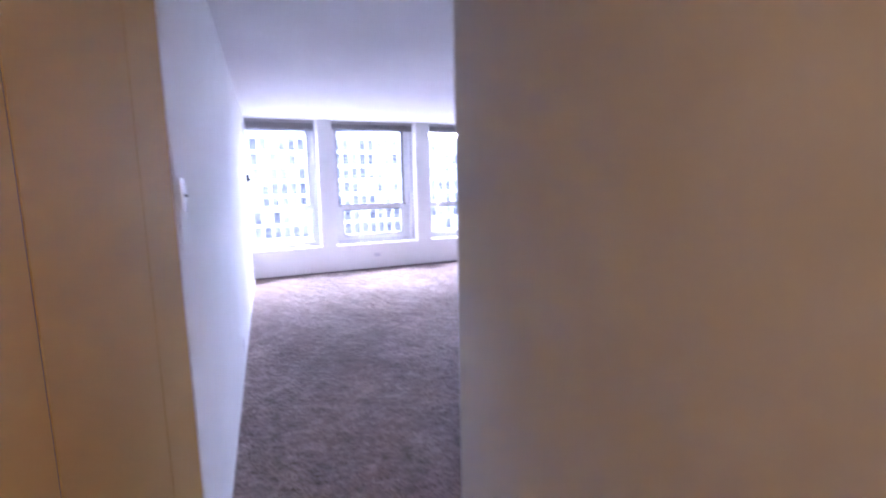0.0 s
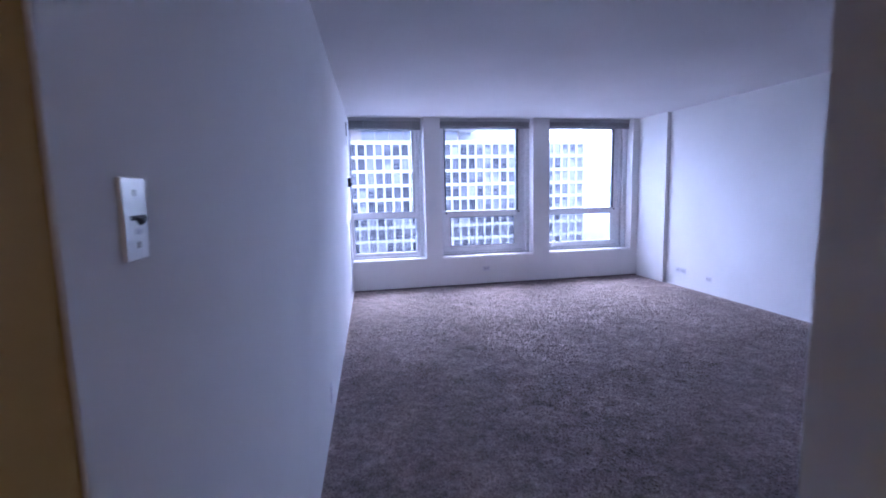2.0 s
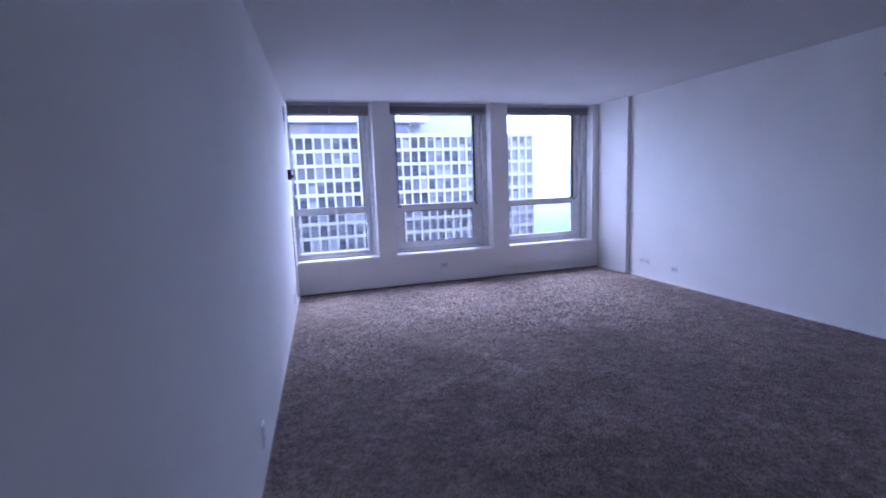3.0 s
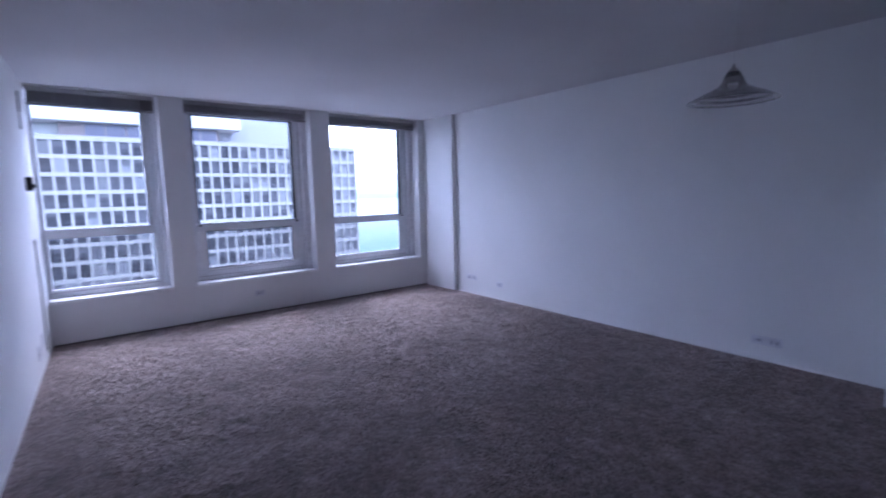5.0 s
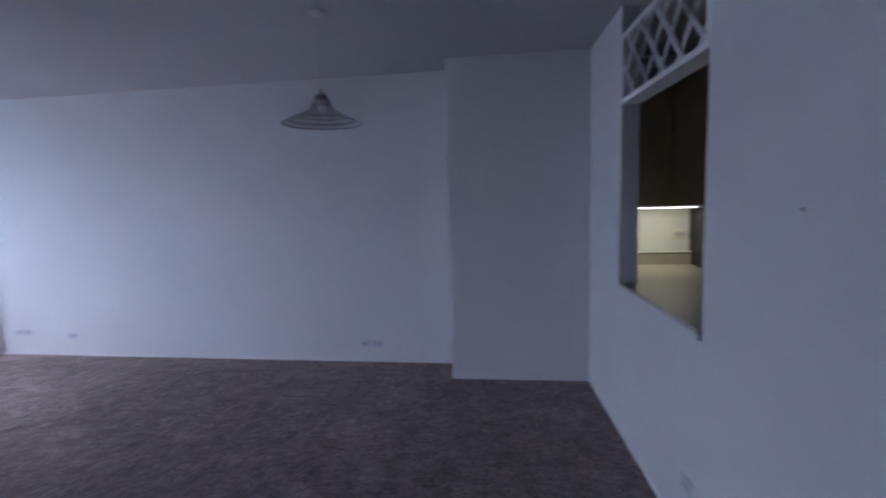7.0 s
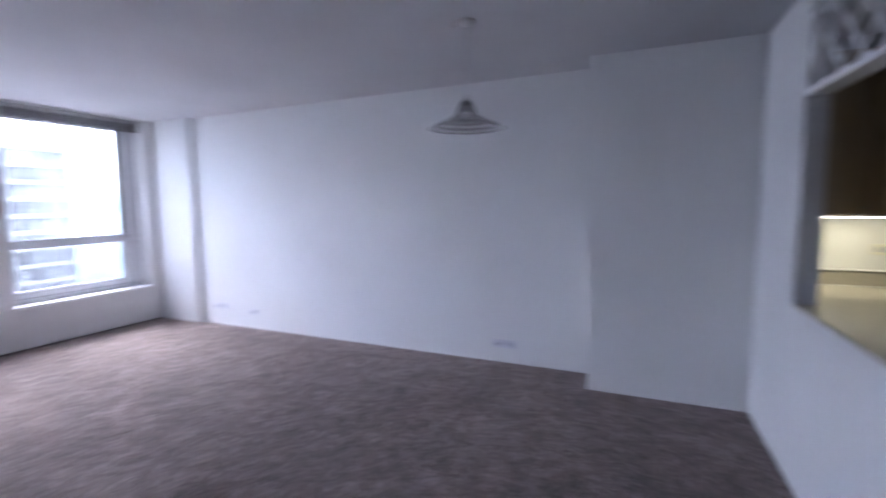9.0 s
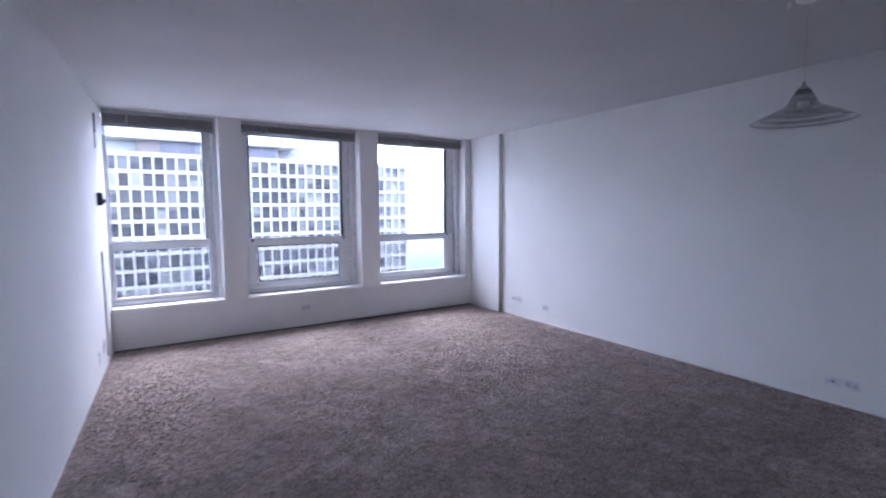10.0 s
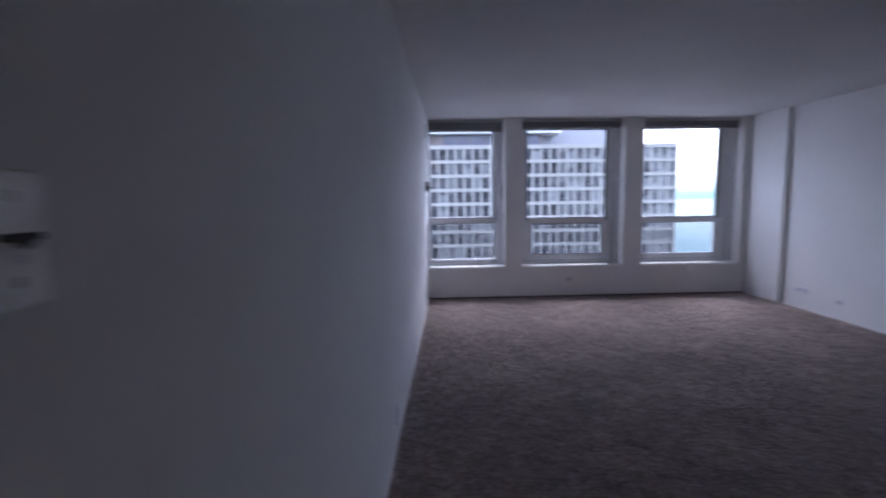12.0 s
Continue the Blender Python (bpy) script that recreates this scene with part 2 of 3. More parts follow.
def part(name, bm, mat, parent=None, label="", smooth=False):
    bmesh.ops.recalc_face_normals(bm, faces=bm.faces[:])
    me = bpy.data.meshes.new(name)
    bm.to_mesh(me)
    bm.free()
    me.materials.append(mat)
    if smooth:
        for p in me.polygons:
            p.use_smooth = True
    ob = new(name, me)
    if parent:
        ob.parent = parent
    if label:
        ob["label"] = label
    return ob


def boxed(name, mat, parent=None, label="", bevel=0.0, *spans):
    bm = bmesh.new()
    for s in spans:
        box(bm, *s, bevel)
    return part(name, bm, mat, parent, label)


def thing(name, label, category, m=None, group="", kind=""):
    ob = new(name)
    if m is not None:
        ob.matrix_world = m
    return tagged(ob, label, category, group, kind)


H = 2.44
SLANT = 0.0555           # the party wall runs slightly askew
SILL = 0.44
WINDOWS = ((0.014, 1.054), (1.291, 2.694), (2.955, 4.335))


def west(y):
    return SLANT * y


def east(y):
    return 4.51 + 0.0154 * y


# ---- shell ----
bm = bmesh.new()
prism(bm, [(-0.7, 0.02), (-0.7, -9.6), (0.65, -9.6), (0.65, -6.47), (4.5, -6.30), (4.5, 0.02)], -0.12, 0.0)
floor = tagged(part("floor", bm, CARPET), "worn brown-taupe cut-pile carpet over the whole room", "floor", kind="structure")


def pile(x0, x1, y0, y1, step, seed, skip):
    """Cut pile: one small leaning three-sided tuft beside the other, all in one mesh."""
    rng = np.random.default_rng(seed)
    gx, gy = np.meshgrid(np.arange(x0, x1, step), np.arange(y0, y1, step))
    x, y = gx.ravel() + rng.uniform(-0.5, 0.5, gx.size) * step, gy.ravel() + rng.uniform(-0.5, 0.5, gx.size) * step
    keep = ~skip(x, y)
    x, y = x[keep], y[keep]
    n = len(x)
    turn, high, lean, way, r = rng.uniform(0, 6.28, n), rng.uniform(0.002, 0.006, n), rng.uniform(0.004, 0.015, n), rng.uniform(0, 6.28, n), step * rng.uniform(0.5, 0.85, n)
    comb = np.sin(150 * x + 3 * np.sin(41 * y)) + np.sin(132 * y + 3 * np.sin(47 * x))     # the pile lies in locks a few centimetres long
    way, high = 2.2 * comb + 0.25 * way, high * (1.15 + 0.38 * np.sin(118 * x + 97 * y + 2.5 * np.sin(53 * x - 39 * y)))
    co = np.zeros((n, 4, 3))
    for k in range(3):
        a = turn + k * 2.0944
        co[:, k, 0], co[:, k, 1], co[:, k, 2] = x + r * np.cos(a), y + r * np.sin(a), -0.001
    co[:, 3, 0], co[:, 3, 1], co[:, 3, 2] = x + lean * np.cos(way), y + lean * np.sin(way), high
    tri = np.array([[0, 1, 3], [1, 2, 3], [2, 0, 3]])
    faces = (np.arange(n)[:, None, None] * 4 + tri[None]).reshape(-1, 3)
    me = bpy.data.meshes.new("carpet_pile")
    me.from_pydata(co.reshape(-1, 3).tolist(), [], faces.tolist())
    me.materials.append(CARPET)
    ob = new("carpet_pile", me)
    ob.parent = floor
    return tagged(ob, "twisted brown-taupe carpet tufts", kind="stuff")


def off_carpet(x, y):
    """The strip behind the partition, the walls and the pipe chase."""
    return ((y < -6.44 + 0.05 * (x - 0.7)) & (x > 0.51)) | (x < 0.0555 * y + 0.008) | ((x > 4.08) & (y < -5.232)) | (x > 4.43)


pile(-0.5, 4.45, -8.4, -0.02, 0.0128, 3, off_carpet)
tagged(boxed("kitchen_floor", TILE, None, "", 0, (0.65, 4.6, -9.6, -6.33, -0.12, -0.006)), "dull tan kitchen floor", "floor", kind="structure")
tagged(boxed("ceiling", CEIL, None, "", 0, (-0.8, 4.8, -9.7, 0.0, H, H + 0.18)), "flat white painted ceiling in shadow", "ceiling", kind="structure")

bm = bmesh.new()
prism(bm, [(west(0.2), 0.2), (west(-6.224), -6.224), (west(-6.224) - 0.12, -6.224), (west(0.2) - 0.12, 0.2)], 0.0, H)
tagged(part("wall_west", bm, WALL), "smooth white painted party wall, slightly scuffed", "wall", kind="structure")

spans = [(-0.5, 4.7, 0.0, 0.28, -0.12, SILL - 0.03), (-0.5, 4.7, 0.0, 0.28, 2.435, H + 0.18)]
spans += [(1.054, 1.291, 0, 0.28, SILL - 0.03, 2.435), (2.694, 2.955, 0, 0.28, SILL - 0.03, 2.435), (4.335, 4.7, 0, 0.28, SILL - 0.03, 2.435), (-0.5, 0.0, 0.05, 0.28, SILL - 0.03, 2.435)]
tagged(boxed("wall_north", WALL, None, "", 0, *spans), "white painted window wall with low parapet and piers", "wall", kind="structure")

bm = bmesh.new()
prism(bm, [(east(0.0), 0.0), (east(-9.6), -9.6), (4.75, -9.6), (4.75, 0.0)], -0.12, H)
tagged(part("wall_east", bm, WALL), "long white painted wall", "wall", kind="structure")
# Shade line between window wall and carpet, put in as a dark strip.
tagged(boxed("baseboard", plain("foot_shade", (0.10, 0.085, 0.08), 0.7), None, "", 0, (0.01, 4.44, -0.006, 0.0, 0.0, 0.018)), "thin dark strip for the shade line under the window wall", "baseboard", kind="structure")
def base_trim(a, b, inward):
    """A slim painted quarter-round along the foot of a wall from a to b."""
    d = (Vector(b) - Vector(a)).normalized()
    n = Vector(inward)
    t, h = 0.006, 0.012
    bm = bmesh.new()
    rows = []
    for p in (Vector(a), Vector(b)):
        rows.append([bm.verts.new((p.x + n.x * o, p.y + n.y * o, z)) for o, z in ((0.0, 0.0), (t, 0.0), (t, h * 0.45), (t * 0.6, h * 0.85), (0.0, h))])
    for i in range(5):
        j = (i + 1) % 5
        bm.faces.new((rows[0][i], rows[0][j], rows[1][j], rows[1][i]))
    bm.faces.new(rows[0])
    bm.faces.new(rows[1][::-1])
    return tagged(part("baseboard", bm, WALL), "slim white quarter-round at the foot of the wall", "baseboard", kind="structure")


base_trim((east(-0.66), -0.66), (east(-5.235), -5.235), (-1, 0))
base_trim((4.09, -5.243), (4.09, -6.27), (-1, 0))
base_trim((0.72, -6.451), (4.08, -6.283), (0, 1))
tagged(boxed("pilaster", WALL, None, "", 0.004, (4.445, 4.53, -0.65, 0.0, 0.0, H)), "shallow white pilaster in the corner by the window", "pilaster", kind="structure")
tagged(boxed("wall_chase", WALL, None, "", 0.003, (4.09, 4.5, -6.3, -5.238, 0.0, H)), "white painted pipe chase stepping out of the wall", "wall", kind="structure")

# the kitchen partition runs a little askew too
KX0, KY0, KX1, KY1 = 0.70, -6.452, 4.14, -6.28
KA = math.atan2(KY1 - KY0, KX1 - KX0)
KM = Matrix.Translation((KX0, KY0, 0)) @ Matrix.Rotation(KA, 4, "Z")
OP0, OP1, OPS, LAT0, LAT1 = 1.612, 2.64, 0.875, 1.907, 2.283
ksouth = boxed("wall_south", WALL, None, "", 0, (0.0, OP0, -0.10, 0, 0, H), (OP1, 3.47, -0.10, 0, 0, H), (OP0, OP1, -0.10, 0, 0, OPS))
ksouth.matrix_world = KM
tagged(ksouth, "white painted kitchen partition with a serving hatch", "wall", kind="structure")
bm = bmesh.new()
prism(bm, [(0.52, -6.215), (0.52, -9.6), (0.71, -9.6), (0.71, -6.225)], 0.0, H)
tagged(part("wall_hall_east", bm, WALL), "white painted hall wall in warm light", "wall", kind="structure")
tagged(boxed("wall_hall_south", WALL, None, "", 0, (-0.7, 4.6, -9.72, -9.6, -0.1, H)), "white painted wall closing the hall", "wall", kind="structure")

# hall closet on the west side
CL = Matrix.Translation((west(-6.224), -6.224, 0)) @ Matrix.Rotation(math.atan(-SLANT), 4, "Z")
for nm, span, lab in (("closet_jamb", (-0.12, -0.004, -0.36, 0.0, 0, H), "tan painted jamb beside the closet"), ("closet_header", (-0.12, -0.004, -1.9, -0.36, 2.3, H), "tan painted header over the closet"), ("wall_hall_west", (-0.12, -0.004, -3.4, -1.9, 0, H), "tan painted hall wall")):
    ob = boxed(nm, TAN, None, "", 0.0, span)
    ob.matrix_world = CL
    tagged(ob, lab, "wall", kind="structure")
cback = boxed("wall_closet", WALL, None, "", 0, (-0.40, -0.30, -3.5, 0.1, 0, H), (-0.30, -0.121, 0.0, 0.1, 0, H), (-0.30, -0.121, -3.5, -3.4, 0, H))
cback.matrix_world = CL
tagged(cback, "plain wall behind the closet doors", "wall", kind="structure")
for k, (y0, y1) in enumerate(((-0.880, -0.364), (-1.897, -0.887))):
    d = boxed("closet_door", TAN, None, "", 0.0, (-0.045, -0.0044, y0, y1, 0.012, 2.295))
    d.matrix_world = CL
    tagged(d, "flat tan painted closet door, shut", "door", "closet doors")
    # The gap's shade is an added dark strip just behind the door faces.
    if k == 0:
        boxed("edge_seal", SLOT, d, "dark strip added for the shade in the door gap", 0, (-0.03, -0.0062, y0 - 0.0068, y0 - 0.0002, 0.014, 2.29))

# ---- windows ----
def window(n, x0, x1, mid, left, right, stile_w, stile_e, rail):
    """Aluminium sash window: fixed frame, upper light, lower sash, inner sill board."""
    w = thing("window_%d" % n, "grey aluminium sash window with a bright white sill", "window", kind="structure")
    yb = 0.2
    gl, gr, top, bot = x0 + left, x1 - right, 2.30, SILL
    bm = bmesh.new()
    box(bm, x0, x0 + left * 0.45, yb - 0.03, yb + 0.06, bot, 2.435, 0.004)
    box(bm, x1 - right * 0.36, x1, yb - 0.05, yb + 0.06, bot, 2.435, 0.004)
    box(bm, x1 - right * 0.64, x1 - right * 0.40, yb - 0.02, yb + 0.06, bot + 0.05, 2.40, 0.004)
    box(bm, x0 + left * 0.45, x1 - right * 0.36, yb - 0.03, yb + 0.06, 2.36, 2.435, 0.004)
    box(bm, x0 + left * 0.45, x1 - right * 0.36, yb - 0.03, yb + 0.06, bot, bot + 0.05, 0.004)
    part("window_frame", bm, ALU, w)
    boxed("track", TRACK if n == 1 else CAP, w, "sash track", 0, (gr + 0.03, x1 - 0.002, yb + 0.048, yb + 0.058, bot + 0.05, 2.36))
    bm = bmesh.new()
    box(bm, gl - left * 0.56, gl - 0.012, yb + 0.0, yb + 0.04, mid, 2.36, 0.003)
    box(bm, gr + 0.02, gr + right * 0.34, yb + 0.0, yb + 0.04, mid, 2.36, 0.003)
    box(bm, gl - 0.012, gr + 0.02, yb + 0.0, yb + 0.04, top + 0.016, 2.36, 0.003)
    part("upper_sash", bm, ALU, w)
    boxed("meeting_strip", TRACK if n == 1 else CAP, w, "dark strip along the meeting rail", 0.001, (gl - 0.01, gr + 0.01, yb - 0.034, yb - 0.0065, mid + 0.0005, mid + 0.006))
    bm = bmesh.new()
    edge = 0.016 if n == 2 else 0.008
    for s in ((gl - edge, gl, mid, top), (gr - 0.004, gr + 0.022, mid - 0.03, top), (gl - edge, gr + 0.02, top, top + 2 * edge)):
        box(bm, s[0], s[1], yb - 0.006, yb + 0.045, s[2], s[3])
    part("gasket", bm, TRACK if n == 1 else RUBBER, w, "thin gasket line")
    lt, lb, ll, lr = mid - 0.085, SILL + rail, gl + stile_w, gr - stile_e
    bm = bmesh.new()
    box(bm, gl - left * 0.56, gr + right * 0.34, yb - 0.035, yb - 0.002, lt, mid, 0.005)
    box(bm, gl - left * 0.56, gr + right * 0.34, yb - 0.035, yb - 0.002, SILL + 0.05, lb, 0.005)
    box(bm, gl - left * 0.56, ll, yb - 0.033, yb - 0.004, lb, lt, 0.004)
    box(bm, lr, gr + right * 0.34, yb - 0.033, yb - 0.004, lb, lt, 0.004)
    part("lower_sash", bm, ALU, w)
    # The rail's dark groove lines are put on as strips of darker grey.
    boxed("weather_strip", TRACK, w, "darker strip for the groove line along the bottom rail", 0, (gl - left * 0.5, gr + right * 0.34, yb - 0.037, yb - 0.031, SILL + 0.044, SILL + 0.054), (ll - 0.006, lr + 0.006, yb - 0.0365, yb - 0.03, lb - 0.03, lb - 0.025))
    boxed("insect_screen", SCREEN, w, "fine dark insect screen outside the lower pane", 0, (ll - 0.02, lr + 0.01, yb + 0.004, yb + 0.006, lb - 0.02, lt + 0.02))
    if n == 2:
        bm = bmesh.new()
        for s in ((ll, ll + 0.009, lb, lt), (lr - 0.009, lr, lb, lt), (ll + 0.009, lr - 0.009, lt - 0.009, lt), (ll + 0.009, lr - 0.009, lb, lb + 0.009)):
            box(bm, s[0], s[1], yb - 0.030, yb - 0.022, s[2], s[3])
        part("lower_gasket", bm, RUBBER, w, "thin black gasket round the lower pane")
    for cx in () if n == 1 else (gl - 0.02, gr):
        boxed("latch", BLACK, w, "small black sash latch", 0.003, (cx, cx + 0.03, yb - 0.05, yb - 0.036, mid - 0.03, mid - 0.008))
    for nm, s in (("pane", (gl, gr, yb + 0.015, yb + 0.021, mid, top)), ("pane", (ll, lr, yb - 0.02, yb - 0.014, lb, lt))):
        p = boxed(nm, GLASS, w, "", 0, s)
        p.visible_shadow = False
    boxed("window_sill", TRIM, w, "white painted sill board", 0.004, (x0, x1, -0.012, yb - 0.02, SILL - 0.028, SILL))
    return w


window(1, 0.014, 1.054, 1.105, 0.03, 0.145, 0.006, -0.03, 0.085)
window(2, 1.291, 2.694, 1.09, 0.11, 0.19, 0.05, 0.05, 0.135)
window(3, 2.955, 4.335, 1.08, 0.045, 0.225, 0.006, 0.04, 0.125)


def blind(x0, x1, slats, group):
    b = thing("window_blind", "grey slatted blind drawn up under the ceiling", "blind", group=group)
    y = 0.075
    boxed("headrail", RAIL, b, "", 0.003, (x0, x1, y - 0.028, y + 0.028, 2.39, 2.43))
    slat = None
    for k in range(slats):
        z = 2.383 - k * 0.0085
        if slat is None:
            bm = bmesh.new()
            box(bm, x0 + 0.006, x1 - 0.006, y - 0.025, y + 0.025, -0.0022, 0.0022)
            slat = part("slat", bm, BLIND, b)
            me = slat.data
            slat.location = (0, 0, z)
        else:
            s = new("slat", me)
            s.parent = b
            s.location = (random.uniform(-0.003, 0.003), random.uniform(-0.003, 0.003), z)
    foot = 2.383 - slats * 0.0085 - 0.002
    boxed("bottom_rail", BLIND, b, "", 0.004, (x0 + 0.004, x1 - 0.004, y - 0.027, y + 0.027, foot - 0.02, foot))
    for f in (0.2, 0.5, 0.86):
        x = x0 + (x1 - x0) * f
        boxed("ladder_tape", TAPE, b, "pale cord tape", 0, (x, x + 0.016, y - 0.031, y - 0.029, foot - 0.018, 2.40))
    return b


for (x0, x1), slats in zip(WINDOWS, (11, 8, 8)):
    blind(x0 + 0.004, x1 - 0.03, slats, "window blinds")

lamp("hall_light", "AREA", HALLW, (1.0, 0.74, 0.42), pose(0.05, -8.85, 2.425), w=0.7, h=1.2)

# ---- outside: lake, ground, tower across the street ----
tagged(boxed("ground", plain("asphalt", (0.06, 0.06, 0.065), 0.9, 0, 0, 0.2, 0.05), None, "", 0, (-900, 900, -60, 200, -62, -60)), "dark street level far below", "ground", kind="structure")
tagged(boxed("water", SEA, None, "", 0, (-4800, 4800, 200, 4800, -62, -60.5)), "pale turquoise lake reaching a hazy horizon", "lake", kind="structure")

TY, PITCH, BAY, HEAD, RIGHT = 97.0, 3.028, 1.868, 11.5, 55.12
WW, WH = 1.46, 2.34
tower = thing("apartment_tower", "white concrete apartment tower with a dense window grid", "building", pose(0, TY, 0))
BAYS = 41
LEFTX = RIGHT + 0.42 - BAYS * BAY
ROWS = 22
boxed("wall", CONCRETE, tower, "", 0, (LEFTX, RIGHT + 0.42, 0.30, 24, -60, HEAD + 0.2))
SPAN = PITCH - WH


def repeated(name, count, near, mesh_box, place):
    """Alike pieces: the near ones are objects of their own on one mesh, the rest one joined part."""
    bm = bmesh.new()
    box(bm, *mesh_box)
    first = part(name, bm, CONCRETE, tower)
    first.location = place(0)
    for k in range(1, near):
        o = new(name, first.data)
        o.parent = tower
        o.location = place(k)
    bm = bmesh.new()
    for k in range(near, count):
        x, y, z = place(k)
        box(bm, mesh_box[0] + x, mesh_box[1] + x, mesh_box[2] + y, mesh_box[3] + y, mesh_box[4] + z, mesh_box[5] + z)
    tagged(part("far_" + name, bm, CONCRETE, tower), kind="stuff")


repeated("spandrel", ROWS, 11, (LEFTX, RIGHT + 0.42, -0.10, 0.30, 0.0, SPAN), lambda k: (0, 0, HEAD - k * PITCH))
repeated("mullion", BAYS + 1, 36, (0.0, BAY - WW, -0.16, 0.29, -ROWS * PITCH, -0.002), lambda k: (RIGHT - k * BAY, 0, HEAD))
boxed("cornice", CONCRETE, tower, "", 0.01, (LEFTX, RIGHT + 0.42, -0.12, 0.30, HEAD + SPAN + 0.01, HEAD + SPAN + 0.07))


def tower_window(drop):
    """One window bay seen across the street: dark pane, a transom rail and a blind drawn down by drop."""
    bm = bmesh.new()
    box(bm, 0, WW, 0.20, 0.28, -WH, 0)
    n1 = len(bm.faces)
    if drop:
        box(bm, 0.05, WW - 0.05, 0.185, 0.198, -WH * drop, -0.04)
    n2 = len(bm.faces)
    box(bm, 0, WW, 0.15, 0.199, -WH * 0.68 - 0.05, -WH * 0.68 + 0.03)
    box(bm, WW * 0.49, WW * 0.52, 0.15, 0.199, -WH, -WH * 0.68 - 0.05)
    bm.faces.ensure_lookup_table()
    for k, f in enumerate(bm.faces):
        f.material_index = 0 if k < n1 else (1 if k < n2 else 2)
    return bm


def window_glass_build(nt, b):
    info = nt.nodes.new("ShaderNodeObjectInfo")
    nt.links.new(ramp(nt, info.outputs["Random"], ((0.0, (0.014, 0.013, 0.016)), (0.5, (0.029, 0.027, 0.031)), (1.0, (0.060, 0.056, 0.060)))), b.inputs["Base Color"])
    b.inputs["Roughness"].default_value = 0.3
    b.inputs["Specular IOR Level"].default_value = 0.2


def window_shade_build(nt, b):
    info = nt.nodes.new("ShaderNodeObjectInfo")
    nt.links.new(ramp(nt, info.outputs["Random"], ((0.0, (0.050, 0.048, 0.053)), (0.6, (0.088, 0.084, 0.086)), (1.0, (0.15, 0.143, 0.135)))), b.inputs["Base Color"])
    b.inputs["Roughness"].default_value = 0.8


WG, WS = material("tower_pane", window_glass_build), material("tower_blind", window_shade_build)
FRAME2 = plain("tower_sash", (0.10, 0.10, 0.115), 0.5)
# Same panes with sky reflection and glare put into a lighter base colour.
def glare_glass_build(nt, b):
    info = nt.nodes.new("ShaderNodeObjectInfo")
    nt.links.new(ramp(nt, info.outputs["Random"], ((0.0, (0.115, 0.109, 0.111)), (1.0, (0.19, 0.182, 0.178)))), b.inputs["Base Color"])
    b.inputs["Roughness"].default_value = 0.3


WP = material("tower_glare_pane", glare_glass_build)
kinds = []
for drop in (0.0, 0.3, 0.5, 0.66, 0.97) * 2:
    bm = tower_window(drop)
    bmesh.ops.recalc_face_normals(bm, faces=bm.faces[:])
    me = bpy.data.meshes.new("window")
    bm.to_mesh(me)
    bm.free()
    for m in (WG if len(kinds) < 5 else WP, WS, FRAME2):
        me.materials.append(m)
    kinds.append(me)
rnd = random.Random(7)
for r in range(9):
    for c in range(33):
        # east bays: glare imitated by more drawn blinds and paler pane colour
        k = rnd.choices(range(5), (2, 3, 3, 3, 3) if c < 14 else (7, 3, 2, 1, 2))[0]
        if rnd.random() < max(0.12, 0.95 - c * 0.05):
            k += 5
        w = new("window", kinds[k])
        w.parent = tower
        w.location = (RIGHT - WW - c * BAY, 0, HEAD - r * PITCH)
bm = bmesh.new()
for r in range(ROWS):
    for c in range(BAYS):
        if r < 9 and c < 33:
            continue
        x, z = RIGHT - WW - c * BAY, HEAD - r * PITCH
        box(bm, x, x + WW, 0.2, 0.28, z - WH, z)
far = part("far_windows", bm, FGLASS, tower)
tagged(far, kind="stuff")
# roof storey set back behind the parapet
boxed("parapet", CONCRETE, tower, "", 0.02, (LEFTX, RIGHT + 0.42, -0.1, 0.5, HEAD + SPAN + 0.08, HEAD + SPAN + 0.16))
boxed("roof_storey", BROWNISH, tower, "brown set-back roof storey", 0, (0.6, 27, 6.3, 20, HEAD + 0.2, 15.3))
boxed("roof_wall", CANOPY, tower, "pale roof wall", 0, (-12, 0.58, 9.0, 20, HEAD + 0.2, 15.3))
boxed("roof_canopy", CANOPY, tower, "broad white roof canopy", 0.1, (-12.0, 31.0, 4.0, 22, 15.301, 18.6))
for k in range(7):
    boxed("roof_window", ROOFPANE, tower, "dusky roof storey window", 0, (4.4 + k * 3.2, 7.3 + k * 3.2, 6.2, 6.29, 11.9, 15.1))
boxed("roof_plant_room", PLANT, tower, "pale grey plant room on the roof", 0.0, (31.2, 46, 10, 18, HEAD + 0.2, 18.9), (27.0, 31.2, 10, 18, HEAD + 0.2, 15.29))

